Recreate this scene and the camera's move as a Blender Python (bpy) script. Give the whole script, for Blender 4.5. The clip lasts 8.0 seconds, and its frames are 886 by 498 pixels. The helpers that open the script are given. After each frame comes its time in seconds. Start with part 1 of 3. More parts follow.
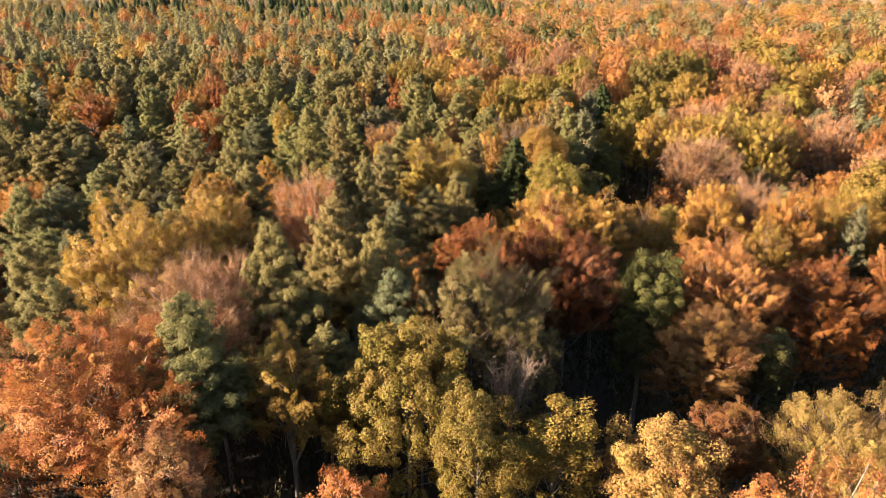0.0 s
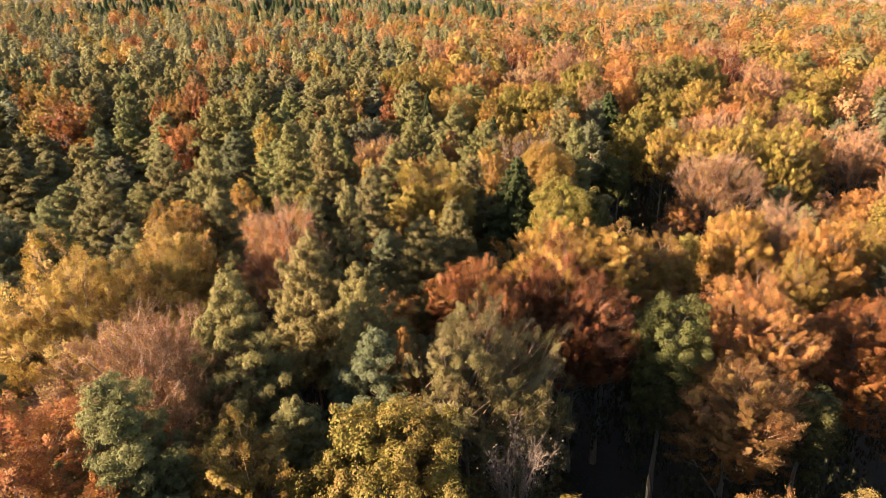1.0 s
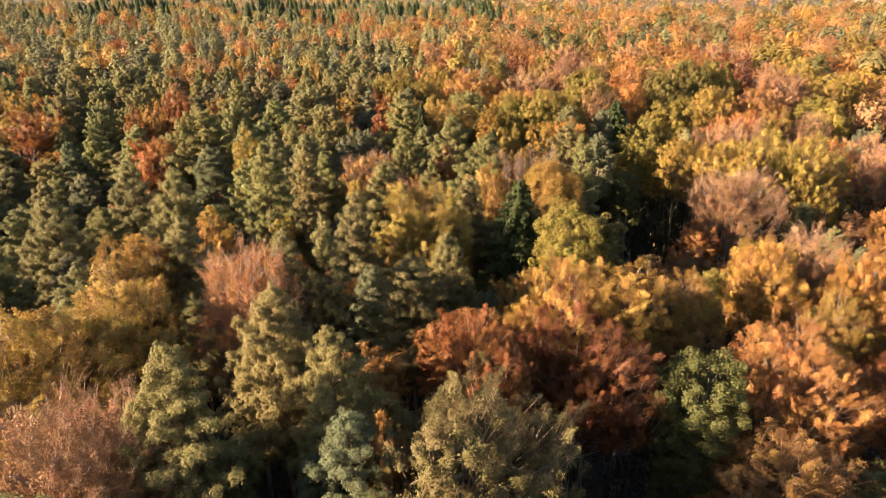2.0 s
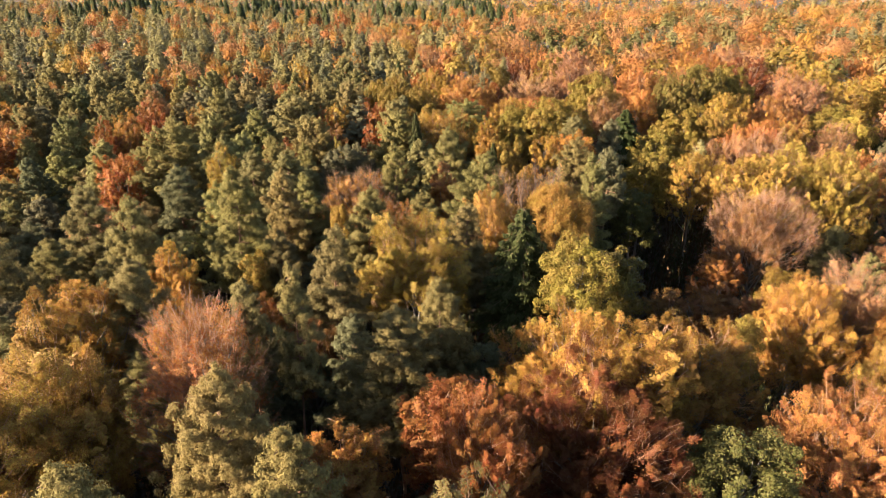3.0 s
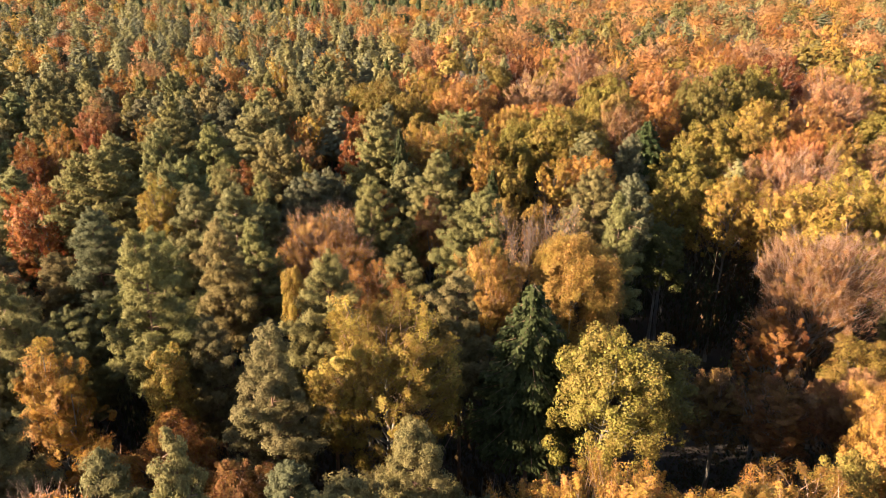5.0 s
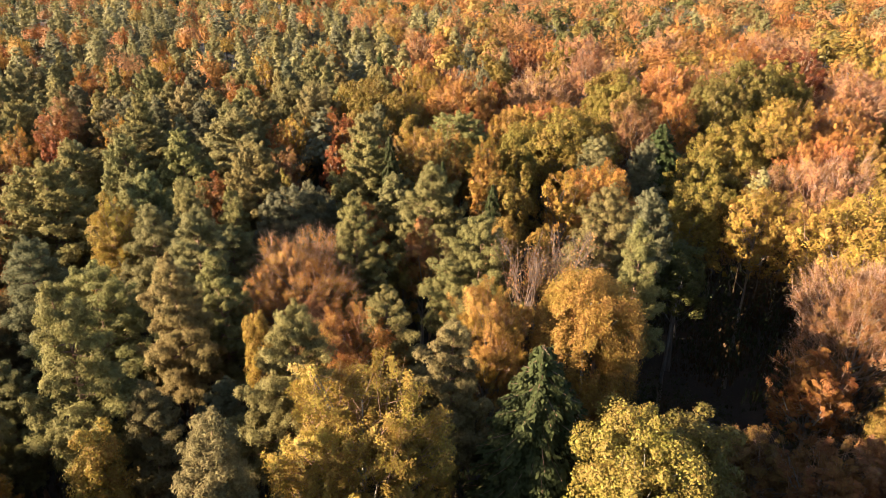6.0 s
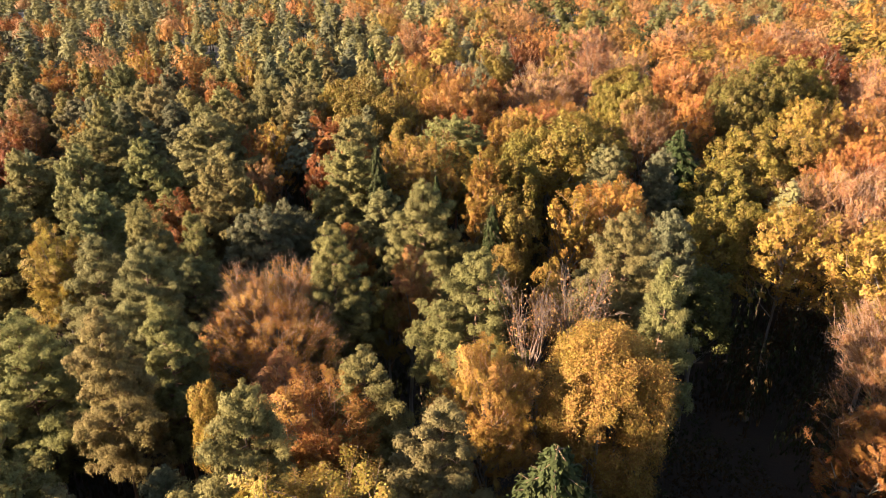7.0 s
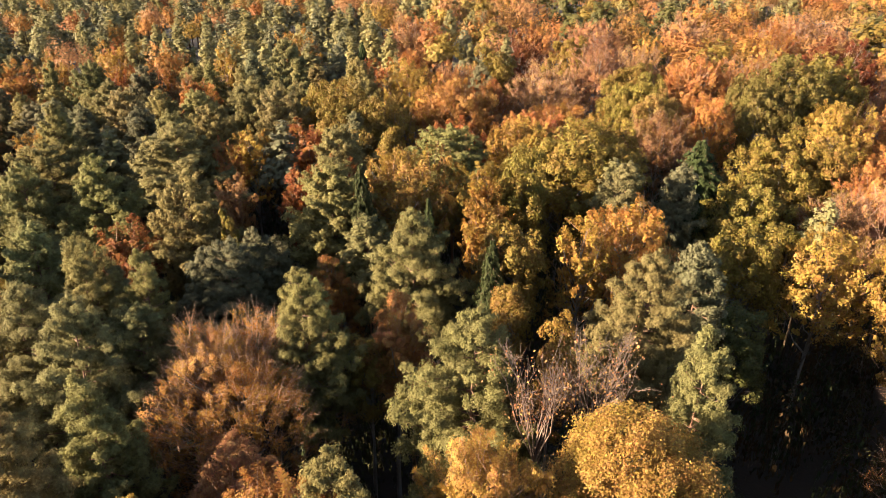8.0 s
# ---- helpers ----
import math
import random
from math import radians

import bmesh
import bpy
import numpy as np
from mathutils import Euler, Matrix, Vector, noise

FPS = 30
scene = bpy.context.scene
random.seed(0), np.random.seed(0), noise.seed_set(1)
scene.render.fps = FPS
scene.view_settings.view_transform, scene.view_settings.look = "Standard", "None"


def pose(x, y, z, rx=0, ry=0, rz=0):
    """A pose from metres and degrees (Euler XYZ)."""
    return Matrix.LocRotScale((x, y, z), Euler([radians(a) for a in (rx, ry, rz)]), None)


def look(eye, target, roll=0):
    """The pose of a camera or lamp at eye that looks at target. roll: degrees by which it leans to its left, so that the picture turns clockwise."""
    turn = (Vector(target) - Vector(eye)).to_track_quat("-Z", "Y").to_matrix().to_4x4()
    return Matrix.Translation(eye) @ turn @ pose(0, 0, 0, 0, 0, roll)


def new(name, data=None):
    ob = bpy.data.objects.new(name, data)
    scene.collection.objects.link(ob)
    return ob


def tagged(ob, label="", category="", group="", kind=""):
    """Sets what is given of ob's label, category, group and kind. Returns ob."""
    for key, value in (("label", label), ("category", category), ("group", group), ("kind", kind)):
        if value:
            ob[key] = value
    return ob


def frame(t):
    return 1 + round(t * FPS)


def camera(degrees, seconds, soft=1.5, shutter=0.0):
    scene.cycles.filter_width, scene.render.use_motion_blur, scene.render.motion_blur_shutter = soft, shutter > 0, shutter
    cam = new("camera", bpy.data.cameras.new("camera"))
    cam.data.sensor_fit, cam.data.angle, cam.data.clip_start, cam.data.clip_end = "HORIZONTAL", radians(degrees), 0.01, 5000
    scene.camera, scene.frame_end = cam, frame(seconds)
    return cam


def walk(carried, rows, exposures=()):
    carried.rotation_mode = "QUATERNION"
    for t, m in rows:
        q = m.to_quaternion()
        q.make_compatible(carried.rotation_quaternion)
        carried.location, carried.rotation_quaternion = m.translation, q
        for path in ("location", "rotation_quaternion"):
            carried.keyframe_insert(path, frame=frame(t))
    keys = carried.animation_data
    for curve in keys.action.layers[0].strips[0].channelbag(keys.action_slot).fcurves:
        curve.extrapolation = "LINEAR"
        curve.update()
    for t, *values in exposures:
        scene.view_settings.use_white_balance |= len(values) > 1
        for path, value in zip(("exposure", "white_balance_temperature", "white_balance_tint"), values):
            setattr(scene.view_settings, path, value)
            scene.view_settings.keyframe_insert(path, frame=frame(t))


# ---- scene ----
cam = camera(65.9, 8.0, soft=0.55)
METRES, EYE, TILT, LEAN, TURN = 66.0, 44.0, -22.5, 0.0, 0.0
ROWS = [
    (0.0, 0.0, 0.0, 0.0, -0.0, 0.0, 0.0),
    (0.5, 0.0042, 0.0555, 0.0239, -0.01, -0.0, -0.0),
    (1.0, 0.0086, 0.1154, 0.0498, -0.0, 0.01, -0.01),
    (2.5, 0.0217, 0.2866, 0.1226, -0.01, -0.06, 0.01),
    (3.0, 0.0259, 0.3464, 0.1478, -0.01, -0.11, 0.01),
    (3.5, 0.0299, 0.4016, 0.1709, -0.02, -0.22, -0.0),
    (4.0, 0.0342, 0.4615, 0.1957, -0.05, -0.42, 0.0),
    (4.5, 0.0381, 0.5165, 0.2185, -0.07, -0.71, 0.02),
    (6.0, 0.0505, 0.69, 0.289, -0.08, -2.12, 0.04),
    (6.5, 0.0545, 0.7454, 0.3111, -0.09, -2.59, 0.07),
    (7.0, 0.0588, 0.8054, 0.3354, -0.13, -3.14, 0.08),
    (7.5, 0.0626, 0.8611, 0.3578, -0.16, -3.62, 0.1),
    (8.0, 0.067, 0.9214, 0.3826, -0.17, -4.13, 0.09),
]
walk(cam, [(t, pose(0, 0, EYE, TILT, LEAN, TURN) @ pose(METRES * x, METRES * y, METRES * z, 90 + pitch, roll, yaw)) for t, x, y, z, yaw, pitch, roll in ROWS])

# ---- light ----
SUN_TURN, SUN_HEIGHT = 105.0, 22.0      # degrees to the left of the flight's heading, degrees above the horizon
sun_way = Vector((-math.sin(radians(SUN_TURN)) * math.cos(radians(SUN_HEIGHT)), math.cos(radians(SUN_TURN)) * math.cos(radians(SUN_HEIGHT)), math.sin(radians(SUN_HEIGHT))))
sun = new("sun", bpy.data.lights.new("sun", "SUN"))
sun.data.energy, sun.data.angle, sun.data.color = 5.0, radians(0.6), (1.0, 0.81, 0.60)
sun.matrix_world = look(sun_way * 300, (0, 0, 0))
world = bpy.data.worlds.new("sky")
scene.world = world
world.use_nodes = True
sky = world.node_tree.nodes.new("ShaderNodeTexSky")
sky.sky_type, sky.sun_disc = "NISHITA", False
sky.sun_elevation, sky.sun_rotation = radians(SUN_HEIGHT), radians(-SUN_TURN)
world.node_tree.nodes["Background"].inputs["Strength"].default_value = 0.046
world.node_tree.links.new(sky.outputs[0], world.node_tree.nodes["Background"].inputs["Color"])
scene.view_settings.exposure = 3.2


# ---- materials ----
def material(name):
    m = bpy.data.materials.new(name)
    m.use_nodes = True
    m.node_tree.nodes.clear()
    return m, m.node_tree.nodes, m.node_tree.links


def math_node(nodes, links, op, a, b):
    n = nodes.new("ShaderNodeMath")
    n.operation = op
    for k, v in enumerate((a, b)):
        if isinstance(v, (int, float)):
            n.inputs[k].default_value = v
        else:
            links.new(v, n.inputs[k])
    return n.outputs[0]


def foliage(name, source, hue=0.02, spread=0.5, through_leaf=0.3, rough=0.55, shine=0.1, mottle=1.3):
    """Leaves: the tree's own colour, varied leaf by leaf and in soft patches, with some light let through."""
    m, nodes, links = material(name)
    if source == "object":
        colour = nodes.new("ShaderNodeObjectInfo").outputs["Color"]
    else:
        a = nodes.new("ShaderNodeAttribute")
        a.attribute_name = "tint"
        colour = a.outputs["Color"]
    island = nodes.new("ShaderNodeNewGeometry").outputs["Random Per Island"]
    place = nodes.new("ShaderNodeNewGeometry").outputs["Position"]
    patch = nodes.new("ShaderNodeTexNoise")
    patch.inputs["Scale"].default_value = 0.55
    patch.inputs["Detail"].default_value = 3.0
    links.new(place, patch.inputs["Vector"])
    shade = nodes.new("ShaderNodeHueSaturation")
    links.new(colour, shade.inputs["Color"])
    h = math_node(nodes, links, "MULTIPLY_ADD", math_node(nodes, links, "SUBTRACT", patch.outputs["Fac"], 0.5), hue * 1.6)
    h.node.inputs[2].default_value = 0.5
    wobble = math_node(nodes, links, "MULTIPLY_ADD", math_node(nodes, links, "SUBTRACT", island, 0.5), hue)
    links.new(h, wobble.node.inputs[2])
    links.new(wobble, shade.inputs["Hue"])
    tuft = nodes.new("ShaderNodeTexNoise")
    tuft.inputs["Scale"].default_value = 3.4 if source == "object" else 1.1
    tuft.inputs["Detail"].default_value = 4.0
    links.new(place, tuft.inputs["Vector"])
    broad = math_node(nodes, links, "MULTIPLY_ADD", tuft.outputs["Fac"], mottle)
    broad.node.inputs[2].default_value = 1.0 - mottle / 2 - spread / 2
    v = math_node(nodes, links, "MULTIPLY_ADD", island, spread)
    links.new(broad, v.node.inputs[2])
    links.new(v, shade.inputs["Value"])
    face = nodes.new("ShaderNodeBsdfPrincipled")
    face.inputs["Roughness"].default_value = rough
    face.inputs["Specular IOR Level"].default_value = shine
    links.new(shade.outputs[0], face.inputs["Base Color"])
    back = nodes.new("ShaderNodeBsdfTranslucent")
    links.new(shade.outputs[0], back.inputs["Color"])
    mix = nodes.new("ShaderNodeMixShader")
    mix.inputs[0].default_value = through_leaf
    links.new(face.outputs[0], mix.inputs[1])
    links.new(back.outputs[0], mix.inputs[2])
    out = nodes.new("ShaderNodeOutputMaterial")
    links.new(mix.outputs[0], out.inputs["Surface"])
    return m


def rough_surface(name, colours, scale, bump=0.3, rough=0.85, stretch=1.0):
    """Bark, litter or field: two noises, coarse stains and fine grain, with a little relief."""
    m, nodes, links = material(name)
    co = nodes.new("ShaderNodeTexCoord").outputs["Object"]
    mapping = nodes.new("ShaderNodeMapping")
    mapping.inputs["Scale"].default_value = (1, 1, stretch)
    links.new(co, mapping.inputs["Vector"])
    coarse, fine = nodes.new("ShaderNodeTexNoise"), nodes.new("ShaderNodeTexNoise")
    for n, s, d in ((coarse, scale, 4), (fine, scale * 14, 6)):
        n.inputs["Scale"].default_value, n.inputs["Detail"].default_value = s, d
        links.new(mapping.outputs[0], n.inputs["Vector"])
    total = math_node(nodes, links, "MULTIPLY_ADD", fine.outputs["Fac"], 0.5)
    links.new(math_node(nodes, links, "MULTIPLY", coarse.outputs["Fac"], 0.6), total.node.inputs[2])
    ramp = nodes.new("ShaderNodeValToRGB")
    ramp.color_ramp.elements[0].position, ramp.color_ramp.elements[1].position = 0.35, 0.72
    ramp.color_ramp.elements[0].color, ramp.color_ramp.elements[1].color = (*colours[0], 1), (*colours[1], 1)
    links.new(total, ramp.inputs[0])
    bsdf = nodes.new("ShaderNodeBsdfPrincipled")
    bsdf.inputs["Roughness"].default_value = rough
    links.new(ramp.outputs[0], bsdf.inputs["Base Color"])
    b = nodes.new("ShaderNodeBump")
    b.inputs["Strength"].default_value = bump
    b.inputs["Distance"].default_value = 0.1
    links.new(fine.outputs["Fac"], b.inputs["Height"])
    links.new(b.outputs[0], bsdf.inputs["Normal"])
    out = nodes.new("ShaderNodeOutputMaterial")
    links.new(bsdf.outputs[0], out.inputs["Surface"])
    return m


LEAF = foliage("broad_leaves", "object", hue=0.042, spread=0.24, through_leaf=0.4, mottle=1.75)
NEEDLE = foliage("needles", "object", hue=0.015, spread=0.26, through_leaf=0.48, rough=0.6, shine=0.04, mottle=1.15)
FAR_LEAF = foliage("far_leaves", "tint", hue=0.02, spread=0.10, through_leaf=0.26, mottle=0.8)
PINE_BARK = rough_surface("pine_bark", ((0.050, 0.028, 0.017), (0.165, 0.083, 0.044)), 1.5, stretch=0.3)
GREY_BARK = rough_surface("grey_bark", ((0.055, 0.047, 0.039), (0.143, 0.121, 0.099)), 1.2, stretch=0.4)
BIRCH_BARK = rough_surface("birch_bark", ((0.07, 0.06, 0.055), (0.36, 0.34, 0.31)), 2.0, stretch=2.0)
TWIG = rough_surface("twig_bark", ((0.12, 0.065, 0.043), (0.26, 0.15, 0.10)), 1.0)
DEAD_TWIG = rough_surface("dead_twig_bark", ((0.060, 0.037, 0.027), (0.140, 0.090, 0.064)), 1.0)
# litter darkened well below real leaves, painting in the black of shaded gaps
SHADED_LITTER = rough_surface("shaded_leaf_litter", ((0.012, 0.008, 0.005), (0.030, 0.019, 0.011)), 0.25, bump=0.6)
STUBBLE = rough_surface("dry_field", ((0.15, 0.12, 0.085), (0.24, 0.195, 0.14)), 0.02)

COLOURS = {
    "light": (0.164, 0.135, 0.052), "mid": (0.151, 0.129, 0.054), "dark": (0.108, 0.099, 0.053),
    "green": (0.070, 0.063, 0.020), "moss": (0.098, 0.074, 0.020), "yellow": (0.142, 0.096, 0.022), "straw": (0.185, 0.124, 0.037),
    "gold": (0.208, 0.128, 0.029), "amber": (0.226, 0.117, 0.027), "orange": (0.228, 0.104, 0.029),
    "coral": (0.228, 0.097, 0.032), "pink": (0.215, 0.107, 0.045), "rust": (0.175, 0.065, 0.020),
    "copper": (0.108, 0.037, 0.014), "brown": (0.135, 0.067, 0.023), "olive": (0.112, 0.088, 0.032),
    "grey": (0.125, 0.095, 0.070), "spruce": (0.043, 0.050, 0.019),
}


# ---- ground ----
def smooth(a, b, v):
    u = min(1.0, max(0.0, (v - a) / (b - a)))
    return u * u * (3 - 2 * u)


def ground_height(x, y):
    """Level under the pines, a shallow dip under the beeches, long low hills far off."""
    dip = -4.5 * smooth(10, 45, x) * (1 - smooth(125, 155, y))
    roll = 0.5 * noise.noise((x / 40, y / 40, 0)) * smooth(20, 60, abs(x))
    d = math.hypot(x, y)
    hills = smooth(400, 820, d) * 11 + smooth(700, 1800, d) * (10 + 9 * noise.noise((x / 420, y / 420, 3.0)))
    return dip + roll + hills


def build_ground():
    rings = [0, 15, 30, 45, 60, 75, 90, 105, 120, 135, 150, 170, 190, 220, 260, 310, 370, 440, 520, 620, 740, 900, 1150, 1500, 2200, 3400, 4800]
    bm = bmesh.new()
    rows = []
    for d in rings:
        row = []
        for k in range(96):
            a = 2 * math.pi * k / 96
            x, y = d * math.cos(a), 30 + d * math.sin(a)
            row.append(bm.verts.new((x, y, ground_height(x, y))))
            if d == 0:
                break
        rows.append(row)
    for k in range(96):
        bm.faces.new((rows[0][0], rows[1][k], rows[1][(k + 1) % 96]))
    for a, b in zip(rows[1:], rows[2:]):
        for k in range(96):
            j = (k + 1) % 96
            bm.faces.new((a[k], b[k], b[j], a[j]))
    me = bpy.data.meshes.new("ground")
    bm.to_mesh(me)
    bm.free()
    me.materials.append(SHADED_LITTER)
    for p in me.polygons:
        p.use_smooth = True
    return tagged(new("ground", me), "forest floor covered in brown fallen leaves, coloured dark for canopy shade", "ground", kind="structure")


build_ground()

# ---- tree meshes ----
RNG = np.random.default_rng(7)


def unit(v):
    return v / np.maximum(np.linalg.norm(v, axis=-1, keepdims=True), 1e-6)


def sphere_points(n):
    return unit(RNG.normal(size=(n, 3)))


def leaves_mesh(name, centre, axis, face, length, width, mat, three=False):
    """One small kite (or three-cornered) leaf for each row, as one mesh."""
    n = len(centre)
    face = unit(face)
    axis = unit(axis - face * np.sum(axis * face, axis=1, keepdims=True))
    side = np.cross(axis, face)
    length, width = np.broadcast_to(length, n)[:, None], np.broadcast_to(width, n)[:, None]
    if three:
        corners = (centre - axis * length * 0.5 - side * width * 0.5, centre - axis * length * 0.5 + side * width * 0.5, centre + axis * length * 0.5)
    else:
        fold = np.cross(side, axis) * width * 0.18
        corners = (centre - axis * length * 0.5, centre + side * width * 0.5 + fold, centre + axis * length * 0.5, centre - side * width * 0.5 + fold)
    return sheet_mesh(name, np.stack(corners, 1), mat)


def sheet_mesh(name, corners, mat):
    n, k, _ = corners.shape
    me = bpy.data.meshes.new(name)
    me.vertices.add(n * k)
    me.vertices.foreach_set("co", corners.astype(np.float32).ravel())
    me.loops.add(n * k)
    me.loops.foreach_set("vertex_index", np.arange(n * k, dtype=np.int32))
    me.polygons.add(n)
    me.polygons.foreach_set("loop_start", np.arange(0, n * k, k, dtype=np.int32))
    me.update(calc_edges=True)
    me.materials.append(mat)
    return me


def sticks_mesh(name, sticks, mat, sides=4):
    """Tapered round sticks, each given by its points and its radii, as one mesh."""
    verts, faces = [], []
    for points, radii in sticks:
        base = len(verts)
        for i, (p, r) in enumerate(zip(points, radii)):
            p = Vector(p)
            way = (Vector(points[min(i + 1, len(points) - 1)]) - Vector(points[max(i - 1, 0)])).normalized()
            u = way.orthogonal().normalized()
            v = way.cross(u)
            for k in range(sides):
                a = 2 * math.pi * k / sides
                verts.append(p + (u * math.cos(a) + v * math.sin(a)) * r)
        for i in range(len(points) - 1):
            for k in range(sides):
                j = (k + 1) % sides
                faces.append((base + i * sides + k, base + i * sides + j, base + (i + 1) * sides + j, base + (i + 1) * sides + k))
    me = bpy.data.meshes.new(name)
    me.from_pydata(verts, [], faces)
    me.materials.append(mat)
    for p in me.polygons:
        p.use_smooth = True
    return me


def trunk_sticks(height, girth, lean=0.5):
    pts = [Vector((0, 0, -0.6))]
    off = Vector((0, 0, 0))
    for k in range(1, 10):
        off = off + Vector((RNG.normal() * lean * 0.15, RNG.normal() * lean * 0.15, 0))
        pts.append(Vector((off.x, off.y, height * k / 9)))
    radii = [girth * 1.5] + [girth * (1 - 0.9 * k / 9) for k in range(1, 10)]
    return pts, radii


def along(pts, h):
    """The trunk's point at the height h."""
    for a, b in zip(pts, pts[1:]):
        if a.z <= h <= b.z:
            return a.lerp(b, (h - a.z) / (b.z - a.z))
    return pts[-1]


def limb(a, b, r, sag):
    a, b = Vector(a), Vector(b)
    mid = a.lerp(b, 0.5) + Vector((RNG.normal() * 0.2, RNG.normal() * 0.2, sag))
    return (a, a.lerp(mid, 0.5) * 0.5 + a.lerp(mid, 0.55) * 0.5, mid, b), (r, r * 0.8, r * 0.55, r * 0.2)


def lobes(d, seed, amount):
    """How far the crown bulges in each direction d."""
    return np.array([1 + amount * noise.noise(Vector(v) * 1.7 + Vector((seed * 7.3, 0, 0))) + 0.5 * amount * noise.noise(Vector(v) * 4.1 + Vector((0, seed * 5.1, 0))) for v in d])


def crown_tips(n, radius, depth, top, seed, amount=0.35, low=-0.45, inner=0.25):
    """Points over a domed, uneven crown with their outward directions, some of them further inside."""
    d = sphere_points(n * 4)
    d = d[d[:, 2] > low][:n]
    k = lobes(d, seed, amount)
    inside = RNG.random(len(d)) < inner
    k = np.where(inside, k * RNG.uniform(0.45, 0.8, len(d)), k * RNG.uniform(0.9, 1.04, len(d)))
    upper = depth * 0.55
    p = np.stack((d[:, 0] * radius, d[:, 1] * radius, np.where(d[:, 2] > 0, d[:, 2] * upper, d[:, 2] * depth)), 1) * k[:, None]
    p[:, 2] += top - upper
    return p, d


def beech(seed, lod, radius, top, depth, thin=False):
    """A broad crown of fine upswept sprays on forking limbs, with bare twig ends standing out at the top."""
    pts, radii = trunk_sticks(top - 2.0, 0.28)
    n = int((radius / 4.5) ** 1.7 * (640, 420, 400)[lod]) + 50
    tips, d = crown_tips(n, radius - 0.4, depth, top - 0.6, seed, amount=0.5 if radius > 3 else 0.7, inner=0.3)
    way = unit(d * np.array([0.8, 0.8, 0.3]) + np.array([0, 0, 0.75]) + RNG.normal(size=d.shape) * 0.32)
    reach = RNG.uniform(0.5, 1.5, len(tips)) * (1.0 if radius > 3 else 0.8)
    per = ((205, 80, 66) if not thin else (85, 48, 44))[lod]
    m = len(tips) * per
    who = np.repeat(np.arange(len(tips)), per)
    t = RNG.random(m) ** 0.85
    flat = unit(np.cross(way, RNG.normal(size=way.shape)))
    wide = unit(np.cross(way, flat))
    spread = 0.46 * (1 - 0.6 * t) * reach[who] + 0.04
    c = tips[who] + way[who] * ((t - 0.6) * reach[who])[:, None] + wide[who] * (RNG.normal(size=m) * spread * 0.6)[:, None] + flat[who] * (RNG.normal(size=m) * spread * 0.3)[:, None]
    axis = way[who] * 0.5 + RNG.normal(size=(m, 3)) * 0.6
    turned = d * 0.85 + np.array([0, 0, 0.25]) + RNG.normal(size=d.shape) * 0.62
    face = turned[who] + RNG.normal(size=(m, 3)) * 0.28
    size = RNG.uniform(0.6, 1.15, m) * (0.098, 0.168, 0.19)[lod]
    crown = leaves_mesh("beech_crown", c, axis, face, size, size * 0.9, LEAF, three=True)
    sticks = [(pts, radii)]
    for k in range(16):
        q = tips[int(RNG.integers(len(tips)))]
        a = along(pts, max(top * 0.35, min(top - 3.5, q[2] - RNG.uniform(2.5, 5.0))))
        sticks.append(limb(a, q, 0.10, -0.4))
    trunk = sticks_mesh("beech_trunk", sticks, GREY_BARK, 5 if lod == 0 else 3)
    twigs = []
    thick = (0.6, 0.85, 1.2)[lod]
    for k in range(0, len(tips), 1 if lod == 0 or thin else 2):
        b, w = Vector(tips[k]), Vector(way[k])
        long = reach[k] * (0.95 if thin else 0.50)
        start = b - w * (reach[k] + 0.6)
        twigs.append(((start, b - w * 0.2, b + w * long), (0.028 * thick, 0.018 * thick, 0.006 * thick)))
        for j in range((4, 2, 1)[lod] if thin else (1, 0, 0)[lod]):
            v = (w + Vector(RNG.normal(size=3)) * 0.35).normalized()
            s = b - w * (reach[k] * 0.6 * RNG.random())
            twigs.append(((s, s + v * long * 0.6, s + v * long * RNG.uniform(0.9, 1.3)), (0.018 * thick, 0.013 * thick, 0.006 * thick)))
    return [("trunk", trunk), ("branchwork", sticks_mesh("beech_twigs", twigs, TWIG, 3)), ("crown", crown)]


def thin_beech(seed, lod, radius, top, depth):
    return beech(seed, lod, radius, top, depth, thin=True)


